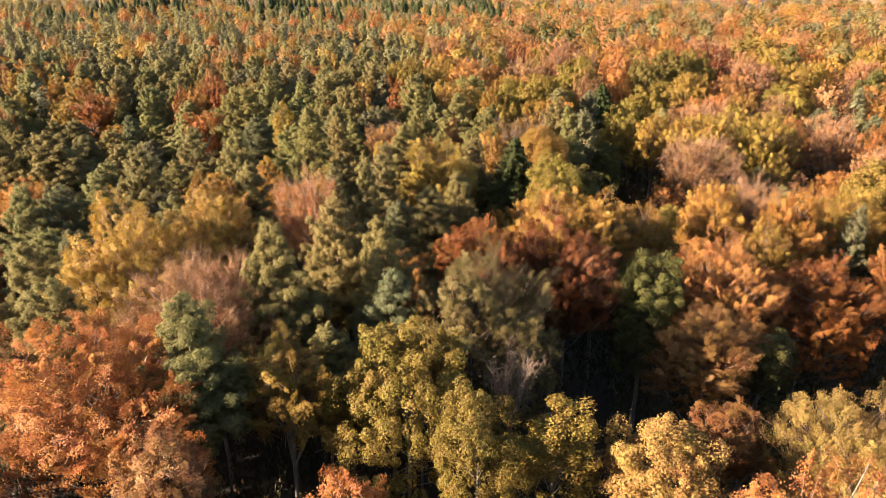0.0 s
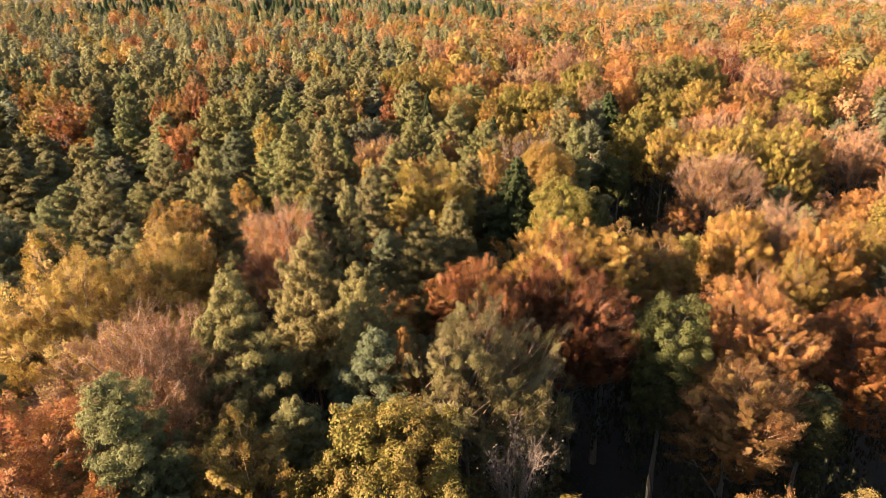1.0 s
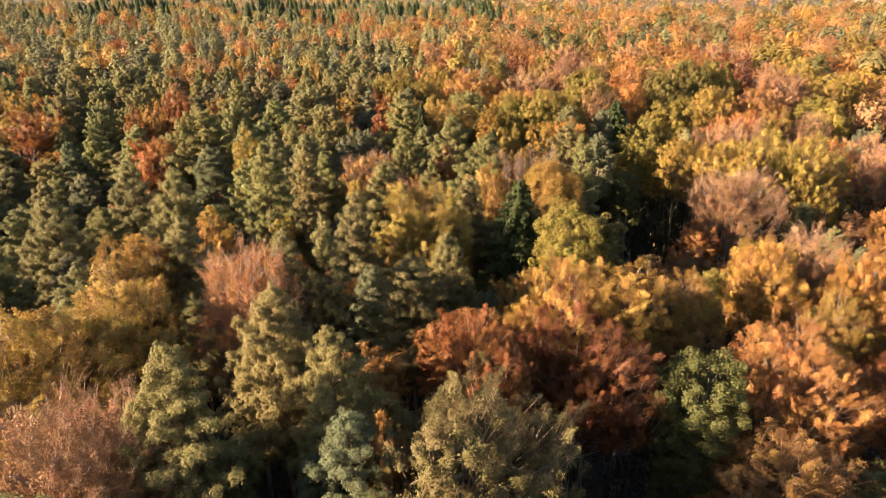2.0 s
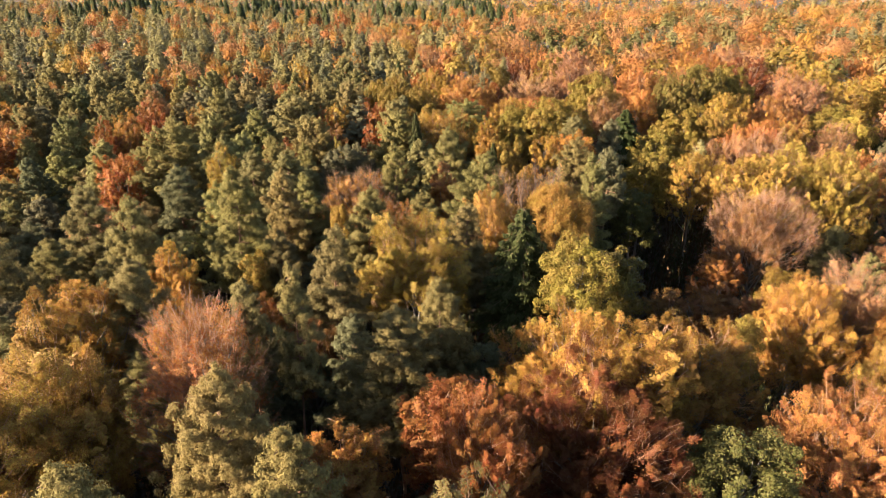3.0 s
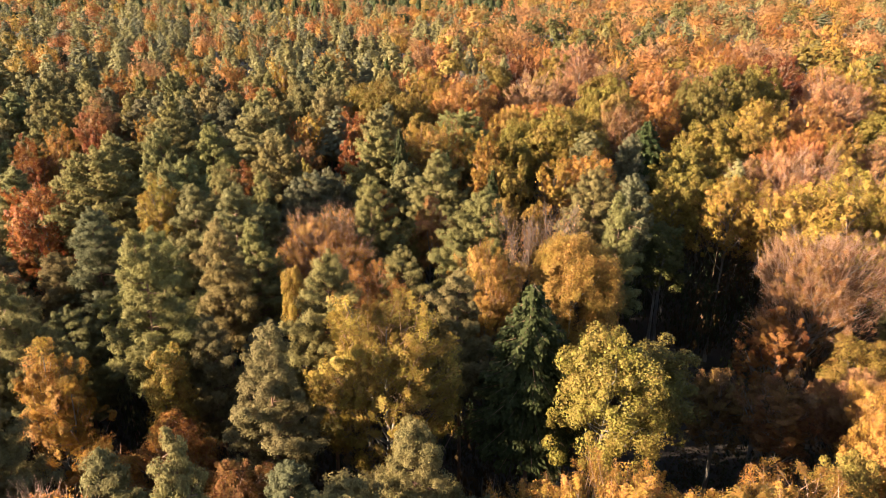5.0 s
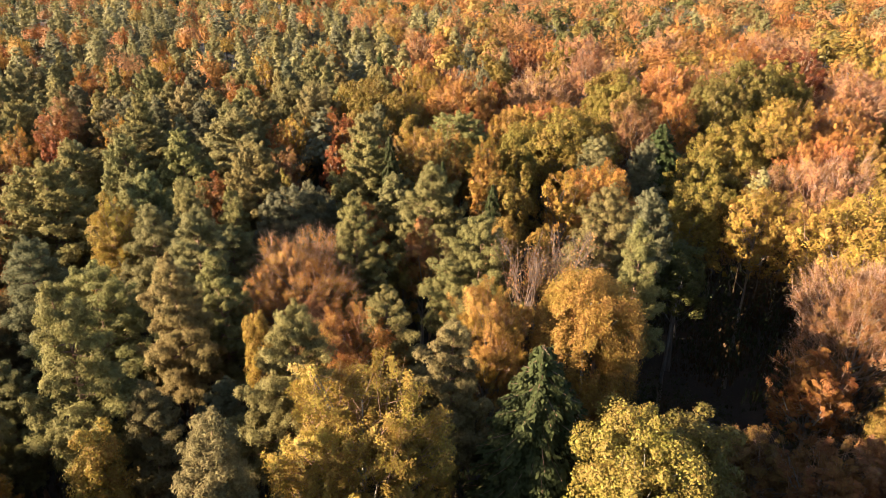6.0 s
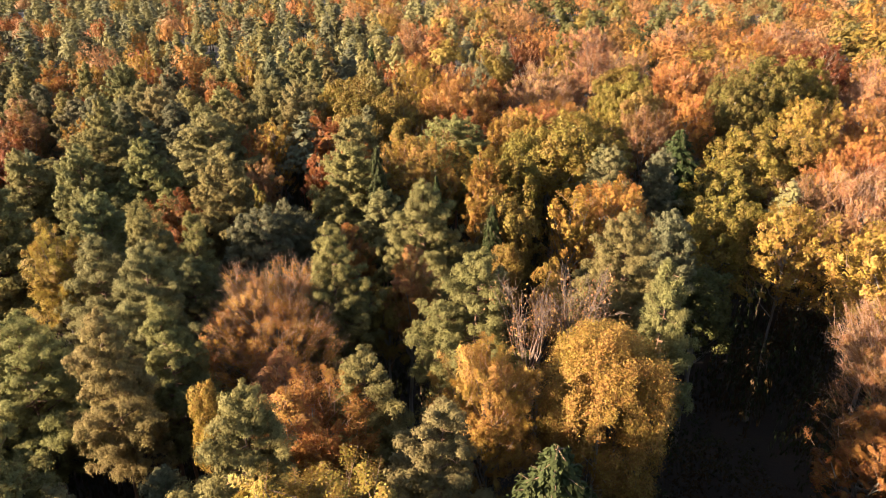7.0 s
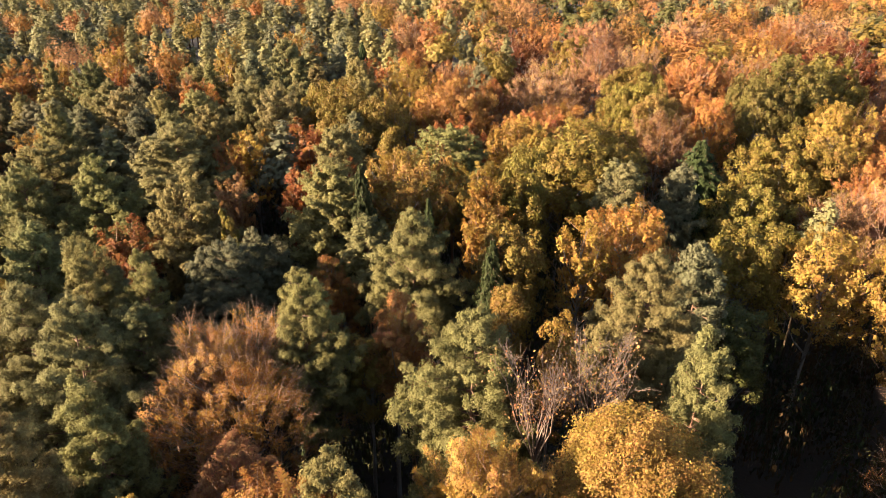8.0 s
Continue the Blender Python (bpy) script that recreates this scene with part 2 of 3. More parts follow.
def oak(seed, lod, radius, top, depth):
    """A crown of rounded clumps of broad leaves."""
    pts, radii = trunk_sticks(top - 2.5, 0.30)
    n = int((radius / 4.5) ** 1.8 * 250) + 30
    tips, d = crown_tips(n, radius - 0.6, depth, top - 0.5, seed, amount=0.45, inner=0.2)
    per = (250, 120, 105)[lod]
    m = len(tips) * per
    who = np.repeat(np.arange(len(tips)), per)
    size_of = RNG.uniform(0.30, 0.72, len(tips))
    o = unit(RNG.normal(size=(m, 3)) + d[who] * 0.45 + np.array([0, 0, 0.35]))
    bulge = np.array([1 + 0.45 * noise.noise(Vector(v) * 2.3 + Vector((float(w) * 3.7, 0, 0))) for v, w in zip(o, who)])
    c = tips[who] + o * (size_of[who] * bulge * RNG.uniform(0.72, 1.05, m))[:, None]
    axis = RNG.normal(size=(m, 3)) + np.array([0, 0, -0.2])
    face = o * 0.85 + d[who] * 0.3 + RNG.normal(size=(m, 3)) * 0.42
    size = RNG.uniform(0.6, 1.1, m) * (0.135, 0.215, 0.245)[lod]
    crown = leaves_mesh("oak_crown", c, axis, face, size, size * 0.8, LEAF, three=True)
    sticks = [(pts, radii)]
    for k in range(26):
        q = tips[int(RNG.integers(len(tips)))]
        a = along(pts, max(top * 0.35, min(top - 3.5, q[2] - RNG.uniform(1.5, 4.0))))
        sticks.append(limb(a, Vector(a).lerp(Vector(q), 0.75), 0.05, -0.3))
    return [("trunk", sticks_mesh("oak_trunk", sticks, GREY_BARK, 5)), ("crown", crown)]


def pine(seed, lod, radius, top, depth):
    """An uneven cone of whorled boughs, each a flat fan of upturned brushes of needles, under a blunt tip."""
    pts, radii = trunk_sticks(top - 0.5, 0.21, 0.8)
    whorls = int(depth / 0.56)
    sticks = [(pts, radii)]
    centre, out, big = [], [], []
    sharp = (0.55, 0.66, 0.88)[seed % 3]
    skew, swing = RNG.uniform(0, 6.28), RNG.uniform(0.05, 0.22)
    for i in range(whorls):
        s = (i + 0.35) / whorls
        h = top - 0.25 - depth * s
        full = radius * min(1.06, 0.14 + 1.22 * s ** sharp) * (1 - 0.35 * max(0, s - 0.8) / 0.2)
        boughs = max(3, int(round(3.2 + full * 1.25 + RNG.normal() * 0.6)))
        turn = RNG.random() * 6.28
        for b in range(boughs):
            if s > 0.2 and RNG.random() < 0.10 + 0.25 * max(0, s - 0.6):
                continue
            a = turn + 6.283 * (b + RNG.normal() * 0.2) / boughs
            reach = full * RNG.uniform(0.62, 1.12) * (1 + swing * math.cos(a - skew)) * (1 + 0.45 * noise.noise((math.cos(a) * 1.4, math.sin(a) * 1.4, seed * 9.7 + s * 4)))
            lift = 0.85 - 0.95 * s + RNG.normal() * 0.10
            root = along(pts, h - reach * max(0.0, lift) * 0.75)
            ray, across = Vector((math.cos(a), math.sin(a), 0)), Vector((-math.sin(a), math.cos(a), 0))
            tip = root + ray * reach + Vector((0, 0, reach * lift * 0.75))
            sticks.append(limb(root, tip, 0.05, -0.12 * reach))
            count = int(4 + reach * 4.6)
            for k in range(count):
                f = 1 - 0.78 * (k / count) ** 1.25 if reach > 0.9 else 1 - 0.9 * k / count
                wide = (0.14 + 0.62 * reach * (1.06 - f) * f) * RNG.normal() * 0.8
                q = root.lerp(tip, f) + across * wide + Vector((0, 0, 0.14 * f * reach * 0.4 + RNG.normal() * 0.10 - abs(wide) * 0.12))
                centre.append(q)
                out.append(ray * 0.55 + across * (0.5 * wide) + Vector((0, 0, 0.95)))
                big.append(RNG.uniform(0.22, 0.40) * (1.08 if f > 0.9 else 0.95))
    for k in range(5):
        centre.append(pts[-1] + Vector((RNG.normal() * 0.12, RNG.normal() * 0.12, 0.1 + 0.13 * k)))
        out.append(Vector((0, 0, 1)))
        big.append(0.26 - 0.02 * k)
    centre, out, big = np.array(centre), unit(np.array(out)), np.array(big)
    per = (105, 46, 22)[lod]
    who = np.repeat(np.arange(len(centre)), per)
    m = len(who)
    o = unit(RNG.normal(size=(m, 3)) + out[who] * 0.85)
    c = centre[who] + o * (big[who] * RNG.uniform(0.25, 1.05, m))[:, None]
    face = o * 0.75 + out[who] * 0.35 + RNG.normal(size=(m, 3)) * 0.38
    size = RNG.uniform(0.11, 0.18, m) * (1.0, 1.4, 1.9)[lod]
    crown = leaves_mesh("pine_crown", c, out[who] + RNG.normal(size=(m, 3)) * 0.5, face, size, size * (0.36, 0.5, 0.6)[lod], NEEDLE, three=True)
    return [("trunk", sticks_mesh("pine_trunk", sticks, PINE_BARK, 5 if lod == 0 else 3)), ("crown", crown)]


def spruce(seed, lod, radius, top, depth):
    """A narrow cone of drooping boughs."""
    pts, radii = trunk_sticks(top, 0.2, 0.2)
    tiers = int(depth / 0.42)
    sticks, c, axis, face = [(pts, radii)], [], [], []
    for i in range(tiers):
        s = (i + 0.4) / tiers
        h = top - depth * s
        full = radius * (0.06 + 0.94 * s ** 0.68)
        boughs = 5 + int(full * 2.2)
        turn = RNG.random() * 6.28
        for b in range(boughs):
            a = turn + 6.283 * (b + RNG.normal() * 0.15) / boughs
            reach = full * RNG.uniform(0.7, 1.12)
            out = Vector((math.cos(a), math.sin(a), 0))
            root = along(pts, h)
            mid, tip = root + out * reach * 0.55 + Vector((0, 0, -0.28 * reach)), root + out * reach + Vector((0, 0, -0.38 * reach))
            sticks.append(((root, mid, tip), (0.03, 0.018, 0.006)))
            count = int((30 + 90 * reach) * ((1, 0.4, 0.2)[lod]))
            for k in range(count):
                u = RNG.random() ** 0.7
                q = root.lerp(mid, u / 0.55) if u < 0.55 else mid.lerp(tip, (u - 0.55) / 0.45)
                side = out.cross(Vector((0, 0, 1))) * RNG.normal() * 0.24 * (1.2 - u) * reach
                c.append(q + side + Vector((0, 0, -abs(RNG.normal()) * 0.22)))
                axis.append(out * 0.5 + side * 0.8 + Vector((0, 0, -0.55)) + Vector(RNG.normal(size=3)) * 0.25)
                face.append(out * 0.8 + Vector((0, 0, 0.6)) + Vector(RNG.normal(size=3)) * 0.3)
    c, axis, face = np.array(c), np.array(axis), np.array(face)
    size = RNG.uniform(0.16, 0.30, len(c)) * ((1, 1.6, 2.3)[lod])
    crown = leaves_mesh("spruce_crown", c, axis, face, size, size * 0.42, NEEDLE, three=lod > 0)
    return [("trunk", sticks_mesh("spruce_trunk", sticks, PINE_BARK, 4)), ("crown", crown)]


def birch(seed, lod, radius, top, depth):
    """A tall dome of fine hanging strands."""
    pts, radii = trunk_sticks(top - 1.5, 0.2)
    tips, d = crown_tips(560, radius - 0.3, depth, top - 0.1, seed, amount=0.16, low=-0.8, inner=0.3)
    per = (230, 60, 30)[lod]
    who = np.repeat(np.arange(len(tips)), per)
    m = len(who)
    t = RNG.random(m)
    drop = RNG.uniform(0.35, 1.3, len(tips))
    flat = unit(d * np.array([1, 1, 0.05]))
    c = tips[who] + flat[who] * (0.35 * np.sqrt(t))[:, None] + RNG.normal(size=(m, 3)) * 0.17
    c[:, 2] -= drop[who] * t ** 1.5
    axis = flat[who] * 0.3 + np.array([0, 0, -0.8]) + RNG.normal(size=(m, 3)) * 0.5
    face = d[who] * 0.85 + np.array([0, 0, 0.2]) + RNG.normal(size=(m, 3)) * 0.5
    size = RNG.uniform(0.065, 0.115, m) * ((1, 2, 3)[lod])
    crown = leaves_mesh("birch_crown", c, axis, face, size, size * 0.75, LEAF, three=True)
    sticks = [(pts, radii)]
    for k in range(24):
        q = tips[int(RNG.integers(len(tips)))]
        sticks.append(limb(along(pts, max(top * 0.4, min(top - 2.5, q[2] - RNG.uniform(1.5, 4.0)))), q * np.array([0.7, 0.7, 1]) - np.array([0, 0, 1.2]), 0.035, 0.2))
    return [("trunk", sticks_mesh("birch_trunk", sticks, BIRCH_BARK, 5)), ("crown", crown)]


def bare(seed, lod, radius, top, depth):
    """A nearly leafless crown: forking limbs and a haze of twigs with a few last leaves."""
    pts, radii = trunk_sticks(top - depth * 0.5, 0.14)
    sticks, twigs, ends = [(pts, radii)], [], []
    for k in range(15):
        a = 6.283 * k / 15 + RNG.normal() * 0.3
        root = along(pts, top - depth * RNG.uniform(0.55, 1.0))
        tip = Vector((math.cos(a) * radius * RNG.uniform(0.3, 0.95), math.sin(a) * radius * RNG.uniform(0.3, 0.95), top - RNG.uniform(0.1, 0.45) * depth * 0.6))
        sticks.append(limb(root, tip, 0.06, -0.3))
        for j in range(6):
            s = root.lerp(tip, RNG.uniform(0.35, 1.0))
            v = ((tip - root).normalized() * 0.8 + Vector((0, 0, 0.5)) + Vector(RNG.normal(size=3)) * 0.4).normalized()
            e = s + v * RNG.uniform(0.8, 1.9)
            twigs.append(((s, s.lerp(e, 0.5) + Vector(RNG.normal(size=3)) * 0.06, e), (0.026, 0.018, 0.008)))
            for i in range(4):
                s2 = s.lerp(e, RNG.uniform(0.3, 0.95))
                e2 = s2 + (v + Vector(RNG.normal(size=3)) * 0.45).normalized() * RNG.uniform(0.4, 0.9)
                twigs.append(((s2, s2.lerp(e2, 0.5), e2), (0.014, 0.010, 0.005)))
                ends.append(e2)
    ends = np.array(ends)
    who = RNG.integers(len(ends), size=700)
    c = ends[who] - np.array([0, 0, 0.5]) + RNG.normal(size=(700, 3)) * 0.35
    size = RNG.uniform(0.10, 0.2, 700)
    crown = leaves_mesh("bare_crown", c, RNG.normal(size=c.shape), RNG.normal(size=c.shape) + np.array([0, 0, 0.6]), size, size * 0.65, LEAF)
    return [("trunk", sticks_mesh("bare_trunk", sticks, DEAD_TWIG, 5)), ("branchwork", sticks_mesh("bare_twigs", twigs, DEAD_TWIG, 3)), ("crown", crown)]


# name, builder, nominal radius classes, nominal height, crown depth for each class, variants
SPECIES = {
    "pine": ("scots_pine", pine, (1.7, 2.6, 3.7), 25.0, (7.5, 9.4, 10.2), 3),
    "beech": ("beech_tree", beech, (2.4, 4.0, 6.0), 24.0, (7.0, 9.0, 10.2), 2),
    "thin": ("beech_tree", thin_beech, (4.2, 5.8), 24.0, (8.5, 9.6), 1),
    "oak": ("oak_tree", oak, (1.9, 3.6, 5.2), 23.0, (6.0, 8.0, 9.2), 2),
    "spruce": ("spruce_tree", spruce, (3.0,), 25.0, (10.0,), 2),
    "birch": ("birch_tree", birch, (3.2,), 24.0, (9.5,), 1),
    "bare": ("bare_tree", bare, (2.4,), 23.0, (7.5,), 2),
}
HUES = {
    "light": "sunlit grey-green", "mid": "grey-green", "dark": "dark green", "green": "dark green", "moss": "olive green", "yellow": "yellow-green", "straw": "pale straw-yellow",
    "gold": "golden yellow", "amber": "amber", "orange": "orange", "coral": "coral orange", "pink": "pinkish brown", "rust": "rust-red", "copper": "copper red",
    "brown": "brown", "olive": "olive brown", "grey": "grey",
}
LOOKS = {
    "pine": ("tall Scots pine with %s needles in cushioned tiers", "pine tree", "pines of the forest"),
    "beech": ("broad autumn beech with %s leaves in upswept sprays", "beech tree", "beeches of the forest"),
    "thin": ("half-bare autumn beech with thin %s leaves and twigs", "beech tree", "beeches of the forest"),
    "oak": ("rounded autumn oak with %s leaves in thick clumps", "oak tree", "oaks of the forest"),
    "spruce": ("%s spruce with drooping boughs among broadleaf trees", "spruce tree", "spruces of the forest"),
    "birch": ("domed birch with fine hanging %s leaves among the pines", "birch tree", "birches of the forest"),
    "bare": ("nearly leafless %s tree with forked bare branches", "bare tree", "bare trees of the forest"),
}
MADE, PLANTED = {}, []


def meshes_for(kind, size, variant, lod):
    key = (kind, size, variant, lod)
    if key not in MADE:
        _, build, radii, height, depths, _ = SPECIES[kind]
        MADE[key] = build(len(MADE) + 1, lod, radii[size], height, depths[size])
    return MADE[key]


def away(x, y):
    """Metres on the plan from the flight's line."""
    return math.hypot(x - 2, y - min(61.0, max(0.0, y)))


def plant(kind, hue, x, y, top, radius):
    """One tree whose tip stands at the height top."""
    name, _, radii, height, depths, variants = SPECIES[kind]
    size = min(range(len(radii)), key=lambda k: abs(math.log(radii[k] / radius)))
    n = len(PLANTED)
    parts = meshes_for(kind, size, n % variants, 0 if away(x, y) < 50 else 1 if away(x, y) < 100 else 2)
    base = ground_height(x, y)
    tree = new(name)
    grow = radius / radii[size]
    tree.matrix_basis = pose(x, y, base, 0, 0, (n * 137.5) % 360) @ Matrix.Diagonal((grow, grow, (top - base) / height, 1))
    look_text, category, group = LOOKS[kind]
    tagged(tree, look_text % HUES[hue], category, group)
    wobble = random.Random(n)
    for part_name, mesh in parts:
        ob = new(part_name, mesh)
        ob.parent = tree
        if part_name == "branchwork":
            tagged(ob, kind="stuff")
        if part_name == "crown":
            c, v = COLOURS["spruce" if kind == "spruce" else hue], wobble.uniform(0.88, 1.12)
            ob.color = (c[0] * v * wobble.uniform(0.93, 1.07), c[1] * v * wobble.uniform(0.94, 1.06), c[2] * v, 1)
    PLANTED.append((x, y, radius, top))
    return tree


# ---- the trees along the flight, near to far ----
plant("beech", "rust", -3.9, 21.7, 25.4, 2.0)
plant("beech", "coral", 16.4, 22.0, 25.0, 4.1)
plant("oak", "straw", 12.2, 30.7, 20.9, 3.5)
plant("beech", "straw", 24.8, 31.6, 21.6, 4.9)
plant("oak", "yellow", 2.0, 31.7, 21.8, 3.0)
plant("oak", "yellow", 6.9, 32.6, 20.9, 2.5)
plant("beech", "coral", -20.2, 34.5, 24.6, 7.0)
plant("pine", "mid", -15.3, 35.2, 26.6, 3.1)
plant("beech", "brown", 17.9, 35.6, 18.8, 2.7)
plant("beech", "gold", -9.4, 35.8, 23.9, 2.6)
plant("oak", "yellow", -2.4, 36.6, 23.3, 5.1)
plant("pine", "dark", -26.8, 36.7, 22.4, 2.7)
plant("bare", "grey", 4.4, 37.3, 21.6, 1.8)
plant("pine", "mid", -25.5, 39.4, 25.4, 2.7)
plant("thin", "pink", -16.5, 42.5, 26, 5.3)
plant("pine", "dark", -3.7, 43.8, 24.2, 3.5)
plant("pine", "light", -11.4, 43.9, 27.7, 3.7)
plant("beech", "orange", -1.7, 44.1, 23.6, 1.3)
plant("beech", "olive", 2.4, 44.5, 24.6, 5.8)
plant("pine", "light", -4.2, 47.8, 26.8, 3.2)
plant("beech", "brown", 21.7, 48.8, 17.9, 4.7)
plant("oak", "green", 27.4, 49.6, 15.6, 2.4)
plant("pine", "light", -32.2, 49.6, 24.2, 3.6)
plant("beech", "gold", -23.7, 50.0, 26.3, 6.3)
plant("pine", "light", -8.3, 50.8, 27.6, 3.4)
plant("pine", "dark", -30.4, 52.4, 24, 2.6)
plant("beech", "rust", 3.9, 54.3, 23.9, 3.1)
plant("oak", "green", 18.2, 54.8, 20.6, 3.7)
plant("oak", "green", 18.0, 53.6, 15.6, 3.0)
plant("pine", "mid", -34.1, 54.8, 23, 3.1)
plant("beech", "gold", -19.7, 54.9, 26.0, 4.3)
plant("beech", "gold", -18.4, 57.4, 24.5, 2.1)
plant("beech", "rust", 1.8, 57.6, 22.4, 2.8)
plant("beech", "copper", 10.6, 58, 22.5, 5.5)
plant("beech", "coral", 26.1, 58.2, 20.7, 5.3)
plant("thin", "coral", -12.2, 58.6, 27.0, 3.6)
plant("beech", "rust", 36.3, 59.9, 17.6, 5.9)
plant("pine", "mid", -38.4, 59.9, 25.4, 3.2)
plant("beech", "copper", 12.3, 60.2, 17.3, 4.2)
plant("pine", "mid", -9.5, 61.4, 26.8, 1.6)
plant("beech", "gold", 15.0, 61.6, 24.4, 2.7)
plant("pine", "light", -7.2, 61.8, 28, 1.4)
plant("pine", "mid", -26.2, 61.8, 23.8, 3.1)
plant("beech", "gold", -22.7, 62, 25.6, 2.4)
plant("pine", "dark", -36.6, 62.5, 24.6, 3.5)
plant("pine", "light", -1.0, 62.9, 24.3, 4.2)
plant("beech", "amber", 10.7, 63, 23.6, 5.4)
plant("beech", "amber", 19.5, 65.6, 21.8, 4.2)
plant("pine", "mid", -34.6, 65.8, 24.8, 3.4)
plant("pine", "light", 1.2, 66.1, 24.9, 2.4)
plant("beech", "amber", -23, 66.3, 24.6, 2.6)
plant("beech", "gold", 34, 66.5, 19.6, 3.4)
plant("pine", "dark", 4.6, 66.9, 19.4, 2.5)
plant("pine", "mid", -19.8, 68.3, 25.4, 2.7)
plant("oak", "yellow", 23.8, 68.9, 20.9, 1.7)
plant("beech", "amber", 38.2, 69.9, 22.2, 4.1)
plant("beech", "amber", 29.8, 72.0, 21.8, 3.6)
plant("pine", "mid", -6.8, 72.5, 26.3, 2.9)
plant("pine", "dark", -4.4, 66.8, 21.5, 2.6)
plant("beech", "brown", -7.6, 68.2, 20.4, 2.5)
plant("pine", "mid", -33.7, 73.4, 25.4, 3.6)
plant("beech", "amber", -19.4, 73.6, 23.9, 2.2)
plant("oak", "yellow", 12.7, 74.8, 23.9, 3.9)
plant("oak", "gold", -13.8, 75.6, 22.4, 1.6)
plant("beech", "gold", 47.8, 75.8, 19.6, 4.4)
plant("beech", "gold", -0.8, 76.4, 26.0, 4.5)
plant("beech", "amber", 32.5, 76.9, 20, 3.5)
plant("oak", "moss", 16.4, 77.0, 22.3, 2.6)
plant("spruce", "green", 8.4, 77.9, 25.8, 4.6)
plant("pine", "light", -23.8, 77.8, 26.8, 3.2)
plant("thin", "pink", 37.3, 77.9, 20.6, 3.7)
plant("pine", "mid", -11.7, 78.2, 23.4, 2.2)
plant("pine", "light", -15, 78.8, 29, 3.0)
plant("pine", "light", -4.8, 80, 26.6, 3.8)
plant("beech", "brown", 26.4, 80.5, 17.4, 2.5)
plant("pine", "light", -48.7, 81.6, 25.4, 4.7)
plant("pine", "mid", 3.9, 81.8, 24.6, 2.8)
plant("oak", "yellow", 55.1, 83.9, 20.9, 4.3)
plant("beech", "brown", 24.3, 84.5, 14.8, 2.5)
plant("pine", "mid", -30.7, 84.8, 25.4, 4.0)
plant("oak", "gold", -8, 85.2, 24, 1.1)
plant("beech", "orange", -3, 85.6, 23.5, 4.0)
plant("pine", "light", 0.1, 87, 24.3, 2.3)
plant("pine", "light", -13.9, 87.2, 26.3, 2.4)
plant("beech", "gold", 6.4, 87.6, 24.1, 3.1)
plant("birch", "gold", 13.0, 88.6, 24.5, 3.7)
plant("pine", "light", -19.5, 89.8, 24.6, 3.7)
plant("pine", "light", -11.9, 90.6, 24.8, 2.7)
plant("beech", "rust", 31, 90.9, 16.5, 2.6)
plant("pine", "dark", -25.3, 92.3, 25.2, 3.0)
plant("pine", "light", 17.5, 92.7, 26.4, 2.4)
plant("pine", "light", 5.5, 95.0, 25.8, 4.2)
plant("bare", "pink", 9.4, 93.1, 24.4, 2.1)
plant("bare", "pink", 12.3, 93.7, 24.4, 2.2)
plant("pine", "mid", -15.1, 95.6, 26, 3.7)
plant("oak", "green", 26.5, 109.5, 17.0, 3.2)
plant("thin", "brown", 37, 96.5, 22, 5.1)
plant("oak", "gold", 11.0, 98.0, 23.4, 1.4)
plant("thin", "amber", -7.6, 98.2, 23.3, 5.1)
plant("pine", "mid", -19.9, 99.5, 24.9, 3.7)
plant("pine", "light", -3.1, 100, 25.6, 3.2)
plant("beech", "gold", -23.3, 100.8, 25.1, 2.3)
plant("pine", "light", 17, 101, 26, 3.8)
plant("oak", "yellow", -0.2, 101, 20, 1.6)
plant("beech", "rust", -35.7, 102.6, 24.4, 3.6)
plant("beech", "coral", 1.6, 101.8, 22.4, 2.3)
plant("oak", "yellow", 8.8, 104.6, 22.4, 1.5)
plant("pine", "light", -15.2, 104.6, 24.6, 1.5)
plant("pine", "light", -30.1, 104.7, 27.1, 4.5)
plant("pine", "light", -18.8, 104.8, 25.4, 2.4)
plant("pine", "mid", -39.4, 104.9, 24.8, 4.4)
plant("pine", "mid", -22.2, 106.5, 25.4, 2.5)
plant("beech", "gold", 40.8, 106.8, 23.2, 4.6)
plant("spruce", "green", 7.8, 107.2, 24.2, 2.1)
plant("beech", "gold", 52.1, 107.9, 22.8, 5.4)
plant("pine", "dark", -10.7, 108.3, 23.4, 2.9)
plant("pine", "dark", 22.4, 108.5, 23.1, 2.5)
plant("pine", "light", 2.2, 108.8, 25.5, 3.8)
plant("pine", "dark", -13.0, 109.2, 22.4, 3.0)
plant("beech", "gold", 47.2, 109.4, 22.8, 6.9)
plant("beech", "amber", 14.8, 110.4, 24.3, 2.3)
plant("pine", "dark", -9.7, 110.8, 23, 2.5)
plant("oak", "yellow", 9.7, 110.9, 23.4, 3.0)
plant("beech", "rust", -19.8, 113.0, 22.4, 2.4)
plant("beech", "amber", 18.6, 113.4, 24.4, 3.7)
plant("oak", "yellow", -12.3, 114.6, 22.4, 0.9)
plant("beech", "gold", 36, 115, 21.5, 4.0)
plant("beech", "amber", 7.5, 115.3, 23.4, 1.7)
plant("spruce", "green", 3.5, 116.2, 23.4, 1.6)
plant("pine", "light", -15.4, 116.2, 25.4, 3.3)
plant("oak", "yellow", 30, 117, 20.5, 3.3)
plant("spruce", "green", -1.9, 117.4, 25.8, 2.2)
plant("pine", "mid", -30.0, 118.6, 25.4, 3.2)
plant("pine", "light", -5, 119, 25.3, 4.1)
plant("pine", "light", -24.3, 119, 25.7, 3.9)
plant("beech", "amber", 8.2, 119.9, 23.4, 2.0)
